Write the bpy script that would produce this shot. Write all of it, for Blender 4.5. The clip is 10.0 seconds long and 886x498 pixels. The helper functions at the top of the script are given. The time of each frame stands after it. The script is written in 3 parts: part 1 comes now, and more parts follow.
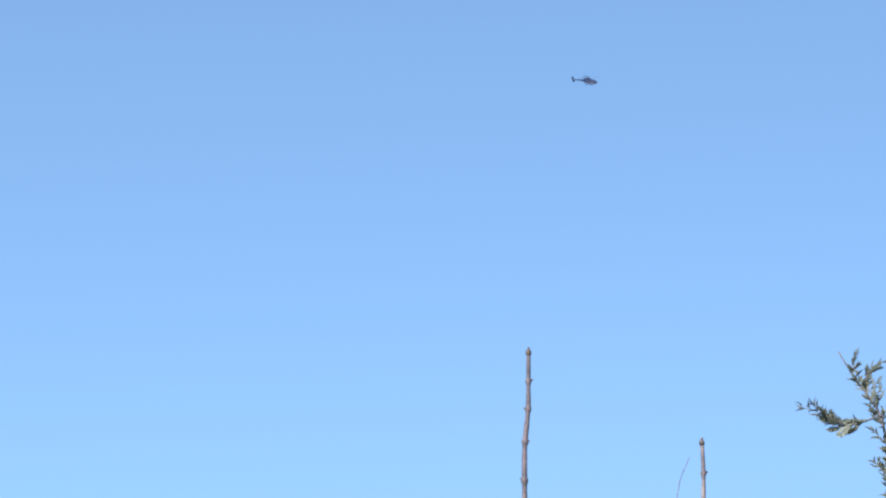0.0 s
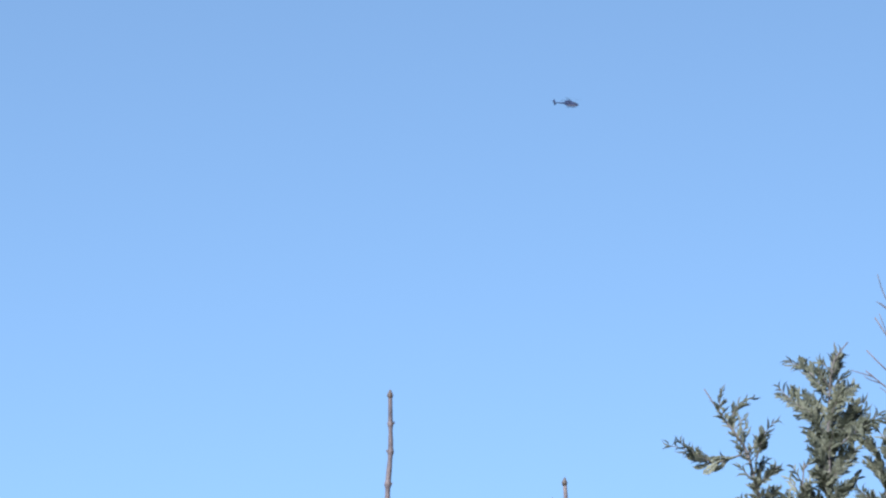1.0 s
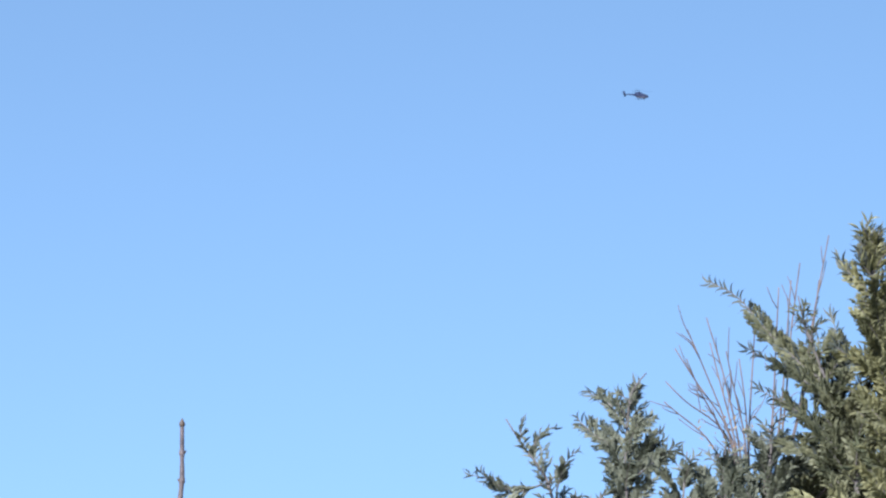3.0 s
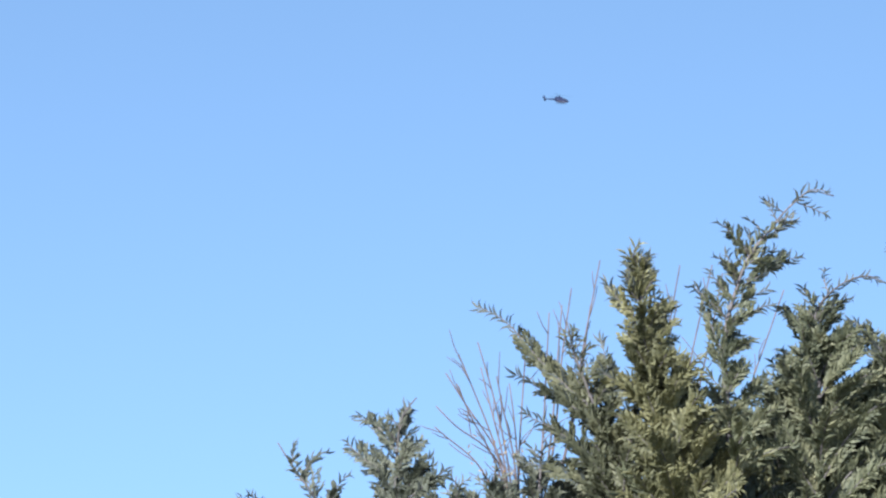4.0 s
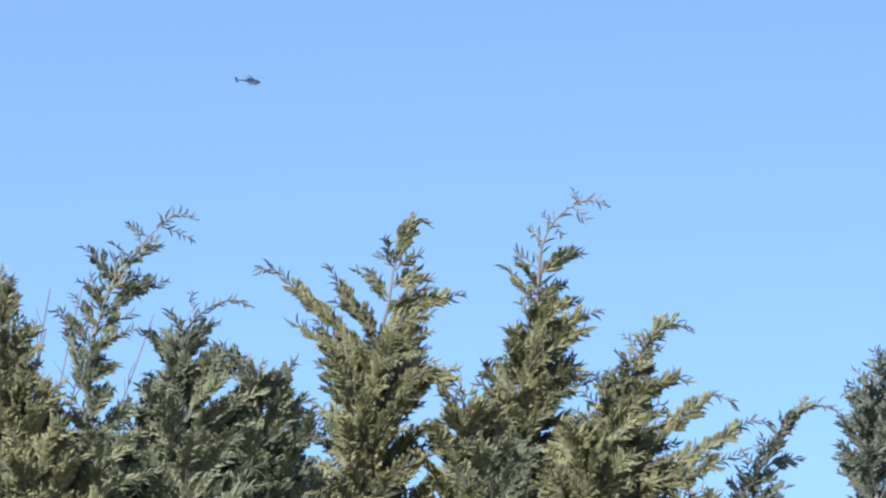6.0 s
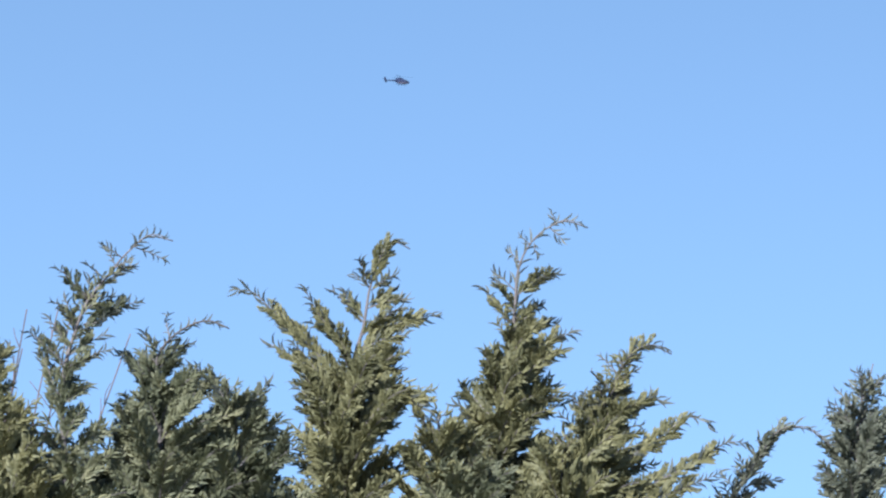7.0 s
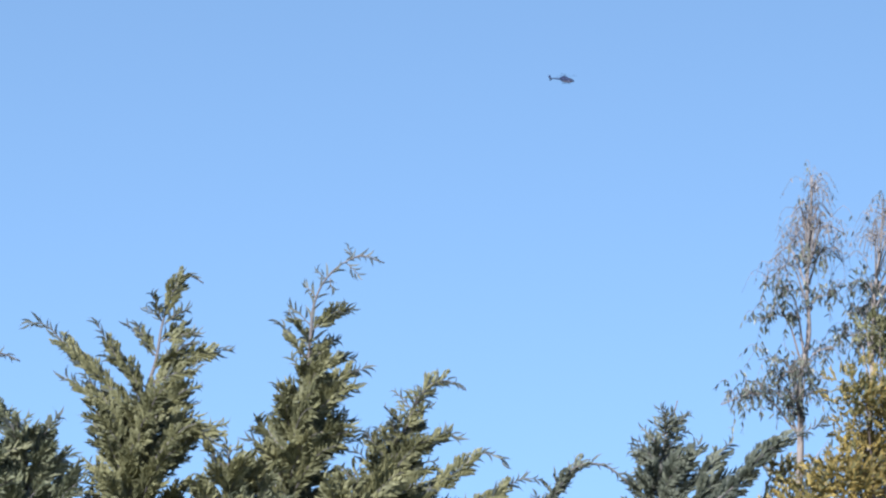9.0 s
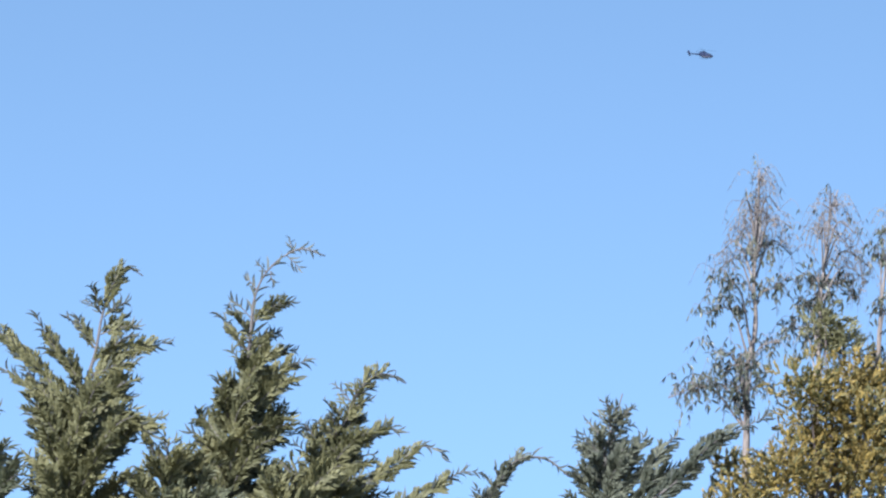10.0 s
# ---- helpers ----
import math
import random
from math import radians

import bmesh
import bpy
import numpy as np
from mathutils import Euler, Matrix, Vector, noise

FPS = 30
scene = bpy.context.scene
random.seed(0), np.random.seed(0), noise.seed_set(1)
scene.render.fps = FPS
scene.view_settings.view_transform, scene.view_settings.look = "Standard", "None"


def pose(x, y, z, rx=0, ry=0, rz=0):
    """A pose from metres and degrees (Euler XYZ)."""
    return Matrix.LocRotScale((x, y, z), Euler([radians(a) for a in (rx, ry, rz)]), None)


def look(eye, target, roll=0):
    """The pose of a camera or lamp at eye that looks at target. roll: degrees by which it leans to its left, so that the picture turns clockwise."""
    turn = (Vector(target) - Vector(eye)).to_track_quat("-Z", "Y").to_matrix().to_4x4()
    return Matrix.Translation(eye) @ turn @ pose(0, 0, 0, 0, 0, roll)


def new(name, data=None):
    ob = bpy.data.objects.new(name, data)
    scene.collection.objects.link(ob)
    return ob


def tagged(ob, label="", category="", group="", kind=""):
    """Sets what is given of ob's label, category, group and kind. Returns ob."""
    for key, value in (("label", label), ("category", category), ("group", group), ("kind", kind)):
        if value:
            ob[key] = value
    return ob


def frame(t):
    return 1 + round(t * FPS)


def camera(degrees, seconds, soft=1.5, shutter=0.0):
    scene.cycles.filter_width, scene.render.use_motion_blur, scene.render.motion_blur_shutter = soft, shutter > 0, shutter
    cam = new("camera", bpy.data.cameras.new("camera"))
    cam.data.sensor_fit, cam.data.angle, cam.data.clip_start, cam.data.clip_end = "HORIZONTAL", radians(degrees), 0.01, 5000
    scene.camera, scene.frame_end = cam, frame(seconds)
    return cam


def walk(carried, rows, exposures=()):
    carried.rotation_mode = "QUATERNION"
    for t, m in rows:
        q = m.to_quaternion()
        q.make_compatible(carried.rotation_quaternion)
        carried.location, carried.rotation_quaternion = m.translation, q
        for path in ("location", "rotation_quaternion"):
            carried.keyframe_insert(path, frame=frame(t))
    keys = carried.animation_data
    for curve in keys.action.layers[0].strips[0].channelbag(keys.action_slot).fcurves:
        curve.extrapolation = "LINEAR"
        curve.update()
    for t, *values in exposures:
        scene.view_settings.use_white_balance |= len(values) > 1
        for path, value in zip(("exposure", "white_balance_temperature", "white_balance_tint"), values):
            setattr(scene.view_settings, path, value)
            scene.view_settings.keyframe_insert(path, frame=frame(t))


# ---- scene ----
cam = camera(7.0, 10.0, soft=2.35)

# Sideways slide and rise are fitted so the still helicopter keeps its place in view.
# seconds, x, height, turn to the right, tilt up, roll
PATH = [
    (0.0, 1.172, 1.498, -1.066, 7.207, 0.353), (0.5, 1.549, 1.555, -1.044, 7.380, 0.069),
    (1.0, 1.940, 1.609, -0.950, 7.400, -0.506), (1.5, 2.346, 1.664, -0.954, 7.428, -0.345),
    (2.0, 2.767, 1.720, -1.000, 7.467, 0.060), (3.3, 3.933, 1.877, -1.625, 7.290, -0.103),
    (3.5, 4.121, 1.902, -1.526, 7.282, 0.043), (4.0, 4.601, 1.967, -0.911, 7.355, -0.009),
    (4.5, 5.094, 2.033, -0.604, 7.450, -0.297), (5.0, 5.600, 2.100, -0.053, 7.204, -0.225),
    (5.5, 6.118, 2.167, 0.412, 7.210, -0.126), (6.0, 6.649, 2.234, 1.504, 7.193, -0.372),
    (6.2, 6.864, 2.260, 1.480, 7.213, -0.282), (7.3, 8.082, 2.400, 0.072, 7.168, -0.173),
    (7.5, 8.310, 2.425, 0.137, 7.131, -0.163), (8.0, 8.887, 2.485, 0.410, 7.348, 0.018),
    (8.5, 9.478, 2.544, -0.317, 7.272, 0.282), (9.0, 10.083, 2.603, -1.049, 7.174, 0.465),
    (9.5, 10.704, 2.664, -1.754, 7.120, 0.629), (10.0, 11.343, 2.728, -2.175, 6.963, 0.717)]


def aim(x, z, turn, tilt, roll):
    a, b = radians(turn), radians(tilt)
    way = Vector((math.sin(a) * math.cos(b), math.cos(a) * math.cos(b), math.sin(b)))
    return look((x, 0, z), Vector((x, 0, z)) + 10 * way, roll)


EXPOSURE = [(0.0, 1.14, 6290, 3), (2.2, 1.20, 6290, 3), (5.0, 1.36, 6290, 3), (6.2, 1.31, 6290, 3), (7.5, 1.20, 6290, 3), (10.0, 1.21, 6290, 3)]
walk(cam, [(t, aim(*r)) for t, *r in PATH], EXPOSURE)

# ---- sky and sun ----
SUN_FROM = Vector((-0.42, -0.75, 0.56)).normalized()
world = bpy.data.worlds.new("clear_sky")
scene.world = world
world.use_nodes = True
wn, wl = world.node_tree.nodes, world.node_tree.links
sky = wn.new("ShaderNodeTexSky")
sky.sky_type, sky.sun_disc = "NISHITA", False
sky.sun_elevation = math.asin(SUN_FROM.z)
sky.sun_rotation = math.atan2(SUN_FROM.x, SUN_FROM.y)
sky.altitude, sky.air_density, sky.dust_density, sky.ozone_density = 300, 1.0, 1.35, 2.7
coord, lift = wn.new("ShaderNodeTexCoord"), wn.new("ShaderNodeMapping")
lift.inputs["Scale"].default_value = (1, 1, 2.3)
lift.inputs["Location"].default_value = (0, 0, 0.172)
wl.new(coord.outputs["Generated"], lift.inputs["Vector"])
wl.new(lift.outputs["Vector"], sky.inputs["Vector"])
wl.new(sky.outputs[0], wn["Background"].inputs[0])
wn["Background"].inputs[1].default_value = 0.13
sun = new("sun", bpy.data.lights.new("sun", "SUN"))
sun.data.energy, sun.data.angle, sun.data.color = 4.2, radians(0.5), (1.0, 0.96, 0.90)
sun.matrix_world = look(SUN_FROM * 20, (0, 0, 0))


# ---- materials ----
def material(name, ramp, scale=6.0, fine=60.0, rough=0.7, metal=0.0, gloss=0.5, bump=0.2, island=0.0, thin=0.0, thing=0.25):
    """Colours of ramp mixed by coarse and fine noise, and by chance from piece to piece."""
    mat = bpy.data.materials.new(name)
    mat.use_nodes = True
    n, l = mat.node_tree.nodes, mat.node_tree.links
    bsdf = n["Principled BSDF"]
    tc = n.new("ShaderNodeTexCoord")

    def noise_at(size, detail):
        t = n.new("ShaderNodeTexNoise")
        t.inputs["Scale"].default_value, t.inputs["Detail"].default_value = size, detail
        l.new(tc.outputs["Object"], t.inputs["Vector"])
        return t.outputs["Fac"]

    def mathnode(op, a, b):
        m = n.new("ShaderNodeMath")
        m.operation = op
        for i, v in enumerate((a, b)):
            if isinstance(v, (int, float)):
                m.inputs[i].default_value = v
            else:
                l.new(v, m.inputs[i])
        return m.outputs[0]

    coarse, grain = noise_at(scale, 3), noise_at(fine, 4)
    fac = mathnode("ADD", mathnode("MULTIPLY", coarse, 0.75), mathnode("MULTIPLY", grain, 0.35))
    if island:
        geo = n.new("ShaderNodeNewGeometry")
        fac = mathnode("ADD", fac, mathnode("MULTIPLY", mathnode("SUBTRACT", geo.outputs["Random Per Island"], 0.5), island))
    info = n.new("ShaderNodeObjectInfo")
    fac = mathnode("ADD", fac, mathnode("MULTIPLY", mathnode("SUBTRACT", info.outputs["Random"], 0.5), thing))
    cr = n.new("ShaderNodeValToRGB")
    for i, c in enumerate(ramp):
        at = 0.25 + 0.6 * i / max(1, len(ramp) - 1)
        e = cr.color_ramp.elements[i] if i < 2 else cr.color_ramp.elements.new(at)
        e.position = at
        e.color = (*c, 1)
    l.new(fac, cr.inputs["Fac"])
    l.new(cr.outputs["Color"], bsdf.inputs["Base Color"])
    bsdf.inputs["Roughness"].default_value, bsdf.inputs["Metallic"].default_value = rough, metal
    bsdf.inputs["Specular IOR Level"].default_value = gloss
    if bump:
        b = n.new("ShaderNodeBump")
        b.inputs["Strength"].default_value, b.inputs["Distance"].default_value = bump, 0.01
        l.new(grain, b.inputs["Height"])
        l.new(b.outputs["Normal"], bsdf.inputs["Normal"])
    if thin:
        tr, mix = n.new("ShaderNodeBsdfTranslucent"), n.new("ShaderNodeMixShader")
        l.new(cr.outputs["Color"], tr.inputs["Color"])
        mix.inputs["Fac"].default_value = thin
        l.new(bsdf.outputs[0], mix.inputs[1])
        l.new(tr.outputs[0], mix.inputs[2])
        l.new(mix.outputs[0], n["Material Output"].inputs["Surface"])
    return mat


OLIVE = material("olive_scale_leaves", [(0.074, 0.078, 0.044), (0.185, 0.18, 0.097), (0.325, 0.305, 0.17)], 5, 45, 0.6, island=0.22, thin=0.4)
GREY_GREEN = material("grey_green_scale_leaves", [(0.06, 0.072, 0.062), (0.145, 0.156, 0.125), (0.26, 0.265, 0.215)], 5, 45, 0.6, island=0.22, thin=0.4)
DARK_GREEN = material("dark_green_scale_leaves", [(0.066, 0.078, 0.055), (0.168, 0.178, 0.116), (0.30, 0.29, 0.19)], 5, 45, 0.6, island=0.22, thin=0.4)
BLUE_GREEN = material("blue_green_scale_leaves", [(0.048, 0.055, 0.038), (0.128, 0.132, 0.084), (0.23, 0.222, 0.14)], 5, 45, 0.6, island=0.22, thin=0.35)
# The dark look of outer tips against bright sky is put into this colour.
DARKENED_TIP = material("sky_darkened_shoot_tips", [(0.03, 0.037, 0.04), (0.066, 0.075, 0.074), (0.13, 0.136, 0.125)], 6, 50, 0.6, island=0.3, thin=0.2)
OCHRE = material("ochre_flowering_sprays", [(0.10, 0.105, 0.05), (0.24, 0.185, 0.068), (0.40, 0.285, 0.09)], 4, 40, 0.7, island=0.6, thin=0.25)
GUM_LEAF = material("grey_green_gum_leaves", [(0.02, 0.027, 0.027), (0.062, 0.074, 0.062), (0.17, 0.175, 0.145)], 4, 50, 0.4, island=0.5, thin=0.12)
RUSSET = material("russet_twig_tips", [(0.11, 0.094, 0.10), (0.19, 0.165, 0.175), (0.28, 0.25, 0.262)], 6, 60, 0.6, island=0.3)
ORANGE = material("withered_orange_leaves", [(0.17, 0.09, 0.045), (0.28, 0.165, 0.08), (0.38, 0.29, 0.19)], 9, 70, 0.7, island=0.4, thin=0.2)
CYPRESS_BARK = material("lilac_grey_cypress_bark", [(0.06, 0.053, 0.058), (0.125, 0.11, 0.12), (0.22, 0.198, 0.215)], 8, 70, 0.85, bump=0.6)
GUM_BARK = material("pale_gum_bark", [(0.13, 0.105, 0.105), (0.21, 0.175, 0.178), (0.31, 0.27, 0.275)], 5, 40, 0.8, bump=0.4)
TWIG_BARK = material("red_brown_twig_bark", [(0.06, 0.045, 0.048), (0.115, 0.085, 0.09), (0.19, 0.15, 0.155)], 9, 60, 0.75)
STEM_BARK = material("grey_pink_shoot_bark", [(0.03, 0.024, 0.038), (0.13, 0.10, 0.115), (0.30, 0.25, 0.26)], 6.5, 40, 0.7, bump=0.4)
BUD = material("dark_brown_bud", [(0.03, 0.022, 0.022), (0.08, 0.055, 0.05), (0.16, 0.12, 0.105)], 30, 90, 0.6)
GRASS = material("dry_meadow_grass", [(0.06, 0.07, 0.025), (0.13, 0.13, 0.05), (0.22, 0.19, 0.09)], 0.4, 8, 0.9, bump=0.5)
# Dark navy paint with the blue of distance haze mixed into its colour.
NAVY = material("hazed_navy_paint", [(0.012, 0.018, 0.05), (0.02, 0.028, 0.07), (0.03, 0.04, 0.09)], 0.6, 4, 0.6, gloss=0.08, bump=0)
PALE = material("pale_lilac_grey_paint", [(0.07, 0.07, 0.13), (0.10, 0.10, 0.17), (0.14, 0.14, 0.21)], 0.6, 4, 0.6, gloss=0.15, bump=0)
STEEL = material("dark_steel", [(0.008, 0.009, 0.016), (0.014, 0.015, 0.024), (0.022, 0.023, 0.036)], 2, 9, 0.8, 0.0, gloss=0.05, bump=0)
CANOPY = material("tinted_canopy_glass", [(0.015, 0.018, 0.025), (0.03, 0.035, 0.05), (0.05, 0.06, 0.08)], 1, 6, 0.08, bump=0)


# ---- building helpers ----
def ground_at(x):
    """Unseen ground, rising gently to the right along the hedge to match the camera."""
    return 0.12 * (8.0 * math.tanh((x - 6.35) / 8.0)) + 0.5


def raw_mesh(name, verts, faces, mat, smooth=False):
    verts, faces = np.asarray(verts, dtype=np.float32), np.asarray(faces, dtype=np.int32)
    me = bpy.data.meshes.new(name)
    k = faces.shape[1]
    me.vertices.add(len(verts))
    me.vertices.foreach_set("co", verts.ravel())
    me.loops.add(faces.size)
    me.loops.foreach_set("vertex_index", faces.ravel())
    me.polygons.add(len(faces))
    me.polygons.foreach_set("loop_start", np.arange(0, faces.size, k, dtype=np.int32))
    me.polygons.foreach_set("use_smooth", np.full(len(faces), smooth))
    me.update(calc_edges=True)
    me.materials.append(mat)
    return me


def child(name, me, parent, label=""):
    ob = new(name, me)
    ob.parent = parent
    return tagged(ob, label)


def part(name, bm, mat, parent, label="", smooth=True):
    me = bpy.data.meshes.new(name)
    bm.to_mesh(me)
    bm.free()
    for p in me.polygons:
        p.use_smooth = smooth
    me.materials.append(mat)
    return child(name, me, parent, label)


def curve_through(points, step=0.03):
    """A smooth line through the points, at even steps; long and short spans meet without a loop."""
    p = np.array(points, dtype=float)
    d = np.linalg.norm(np.diff(p, axis=0), axis=1) + 1e-6
    slope = np.diff(p, axis=0) / d[:, None]
    tang = np.concatenate([slope[:1], (slope[:-1] * d[1:, None] + slope[1:] * d[:-1, None]) / (d[1:] + d[:-1])[:, None], slope[-1:]])
    out = []
    for i in range(len(d)):
        k = max(2, int(d[i] / step))
        u = (np.arange(k) / k)[:, None]
        out.append((2 * u ** 3 - 3 * u ** 2 + 1) * p[i] + (u ** 3 - 2 * u ** 2 + u) * d[i] * tang[i]
                   + (3 * u ** 2 - 2 * u ** 3) * p[i + 1] + (u ** 3 - u ** 2) * d[i] * tang[i + 1])
    return np.concatenate(out + [p[-1:]])


def tube(line, radii, sides=6):
    """Vertices and triangles of a round stem along a line, closed at both ends."""
    line = np.asarray(line)
    tang = np.gradient(line, axis=0)
    tang /= np.linalg.norm(tang, axis=1)[:, None] + 1e-9
    ref = np.array((0.05, 1.0, 0.02))
    u = np.cross(tang, ref)
    u /= np.linalg.norm(u, axis=1)[:, None] + 1e-9
    v = np.cross(tang, u)
    a = np.linspace(0, 2 * np.pi, sides, endpoint=False)
    ring = u[:, None] * np.cos(a)[None, :, None] + v[:, None] * np.sin(a)[None, :, None]
    verts = (line[:, None] + ring * np.asarray(radii)[:, None, None]).reshape(-1, 3)
    n = len(line)
    i, j = np.meshgrid(np.arange(n - 1), np.arange(sides), indexing="ij")
    p, q = i * sides + j, i * sides + (j + 1) % sides
    faces = np.concatenate([np.stack([p, q, q + sides], -1).reshape(-1, 3), np.stack([p, q + sides, p + sides], -1).reshape(-1, 3)])
    c0, c1 = len(verts), len(verts) + 1
    verts = np.concatenate([verts, line[:1], line[-1:]])
    jj = np.arange(sides)
    caps = np.concatenate([np.stack([(jj + 1) % sides, jj, np.full(sides, c0)], -1),
                           np.stack([(n - 1) * sides + jj, (n - 1) * sides + (jj + 1) % sides, np.full(sides, c1)], -1)])
    return verts, np.concatenate([faces, caps])


def joined(pieces):
    verts, faces, k = [], [], 0
    for v, f in pieces:
        verts.append(v)
        faces.append(f + k)
        k += len(v)
    return np.concatenate(verts), np.concatenate(faces)


def spindle(base, way, length, radius, swell=0.4):
    """A three-sided cord that swells and runs out to a point."""
    way = np.array(way, dtype=float)
    way /= np.linalg.norm(way)
    u = np.cross(way, (0.3, 0.2, 0.93))
    u /= np.linalg.norm(u)
    v = np.cross(way, u)
    mid = np.array(base) + way * length * swell
    ring = [mid + radius * (u * math.cos(a) + v * math.sin(a)) for a in (0.3, 2.394, 4.489)]
    verts = np.array([np.array(base), *ring, np.array(base) + way * length])
    return verts, np.array([(0, 2, 1), (0, 3, 2), (0, 1, 3), (4, 1, 2), (4, 2, 3), (4, 3, 1)])


def cord(base, side, angle, turn, lift, length, radius):
    """A tapered cord of scale leaves that bends forward along the x axis and runs out to a point."""
    at, a = np.array(base, dtype=float), angle
    pts = [at]
    for _ in range(3):
        at = at + length / 3 * np.array((math.cos(a), side * math.sin(a), lift))
        pts.append(at)
        a -= turn / 2
    rings = []
    for q, r in ((pts[1], radius), (pts[2], radius * 0.8)):
        rings += [q + r * np.array((-0.3 * side * math.cos(k), 0.95 * math.cos(k), math.sin(k))) for k in (0.4, 2.494, 4.589)]
    tris = [(0, 2, 1), (0, 3, 2), (0, 1, 3), (7, 4, 5), (7, 5, 6), (7, 6, 4)]
    for i in range(3):
        j = (i + 1) % 3
        tris += [(1 + i, 1 + j, 4 + j), (1 + i, 4 + j, 4 + i)]
    return np.array([pts[0], *rings, pts[3]]), np.array(tris)


def plume_template(rng, pairs=6, fat=1.0, fine=False):
    """A feather of scale-leaf cords along the x axis, one unit long, flat in z, its tip curling."""
    pieces = [spindle((0, 0, 0), (1, 0, 0), 1.0, 0.026 * fat, 0.3)]
    n = 2 * pairs
    for i in range(n):
        s = 0.05 + 0.83 * (i + rng.uniform(-0.3, 0.3)) / n
        side = (-1) ** i
        size = (0.44 * (1 - s) ** 0.6 * min(1, 0.5 + 2.2 * s) + 0.09) * rng.uniform(0.8, 1.25)
        a, r = math.radians(rng.uniform(15, 31)), fat * rng.uniform(0.028, 0.04)
        lift = rng.uniform(-0.22, 0.22)
        if fine:
            pieces.append(cord((s, 0, 0), side, a, math.radians(rng.uniform(8, 30)), lift, size, r))
        else:
            pieces.append(spindle((s, 0, 0), (math.cos(a), side * math.sin(a), lift), size, r))
    v, f = joined(pieces)
    v[:, 2] += rng.uniform(-0.10, 0.22) * v[:, 0] ** 2
    v[:, 1] += rng.uniform(-0.22, 0.22) * v[:, 0] ** 2
    return v, f


def single_cord(rng):
    v, f = cord((0, 0, 0), rng.choice((-1, 1)), math.radians(rng.uniform(4, 14)), math.radians(rng.uniform(25, 80)), rng.uniform(-0.12, 0.12), 1.0, rng.uniform(0.08, 0.105))
    return v, f


PLUMES = [plume_template(np.random.default_rng(k), 4 + k % 2, 1.9) for k in range(10)]
FINE_PLUMES = [plume_template(np.random.default_rng(20 + k), 4 + k % 2, 1.7, True) for k in range(10)]
CORDS = [single_cord(np.random.default_rng(60 + k)) for k in range(10)]
TUFTS = [plume_template(np.random.default_rng(40 + k), 3, 1.9) for k in range(6)]


def leaf_template(bend, fold):
    """A narrow leaf along the x axis, one unit long, folded along its rib and bent."""
    v = [(0, 0, 0), (0.3, 0.10, fold), (0.3, -0.10, fold), (0.65, 0.085, fold), (0.65, -0.085, fold), (1, 0, 0), (0.3, 0, 0), (0.65, 0, 0)]
    v = np.array([(x, y, z + bend * x * x) for x, y, z in v])
    return v, np.array([(0, 6, 1), (0, 2, 6), (6, 7, 3), (6, 3, 1), (6, 2, 4), (6, 4, 7), (7, 5, 3), (7, 4, 5)])


LEAVES = [leaf_template(b, f) for b, f in ((0.15, 0.03), (-0.12, 0.04), (0.25, 0.02), (0.0, 0.05))]


def unit(v):
    v = np.asarray(v, dtype=float)
    return v / (np.linalg.norm(v) + 1e-9)


def placed(templates, spots, rng):
    """Templates set at spots of (place, way, side, length, breadth), joined."""
    pieces = []
    for place, way, side, size, broad in spots:
        v, f = templates[rng.integers(len(templates))]
        x = unit(way)
        z = unit(np.cross(x, side))
        y = np.cross(z, x)
        pieces.append((place + size * (v[:, :1] * x + broad * (v[:, 1:2] * y + v[:, 2:] * z)), f))
    return joined(pieces)


def along(line, gap, rng, start, end):
    """Points at uneven steps along a limb: share of its length, place, axis."""
    run = np.concatenate([[0], np.cumsum(np.linalg.norm(np.diff(line, axis=0), axis=1))])
    total, d = run[-1], run[-1] * start
    while d < total * end:
        i = min(len(line) - 2, int(np.searchsorted(run, d, side="right")) - 1)
        at = line[i] + (line[i + 1] - line[i]) * (d - run[i]) / (run[i + 1] - run[i] + 1e-9)
        yield d / total, at, unit(line[min(i + 2, len(line) - 1)] - line[max(i - 1, 0)])
        d += gap * rng.uniform(0.75, 1.25)


def side_way(axis, side, k, rng, angle, loose):
    """A way that leaves the axis to one side and the other in turn, and the normal of the frond there."""
    perp = unit(side * (-1) ** k + rng.normal(size=3) * loose)
    perp = unit(perp - axis * perp.dot(axis))
    return axis * math.cos(angle) + perp * math.sin(angle), perp


def comb_spots(line, long, gap, rng, side, start=0.1, loose=0.3):
    """Single cords to either side of a thin twig, shorter towards its tip, and one that ends it."""
    spots = []
    for k, (s, at, axis) in enumerate(along(line, gap, rng, start, 0.99)):
        way, perp = side_way(axis, side, k, rng, math.radians(rng.uniform(18, 46)), loose)
        spots.append((at, way + (0.06, 0, 0.06), perp, long * (1.1 - 0.4 * s) * rng.uniform(0.7, 1.25), min(1.0, 0.12 / long)))
    spots.append((line[-2], line[-1] - line[-2], side, long * 0.9, min(1.0, 0.12 / long)))
    return spots


def plume_spots(line, long, gap, rng, side, start=0.12, end=0.8, loose=0.35):
    """Feathers to either side of a limb, shorter towards its tip."""
    spots = []
    for k, (s, at, axis) in enumerate(along(line, gap, rng, start, end)):
        way, perp = side_way(axis, side, k, rng, math.radians(rng.uniform(13, 33)), loose)
        size = long * (1.05 - 0.4 * s) * min(1, 0.7 + 1.6 * s) * rng.uniform(0.75, 1.2)
        spots.append((at, way + (0.06, 0, 0.09), perp + rng.normal(size=3) * 0.25, size, rng.uniform(0.95, 1.25) * (0.19 / max(0.1, size)) ** 0.5))
    return spots


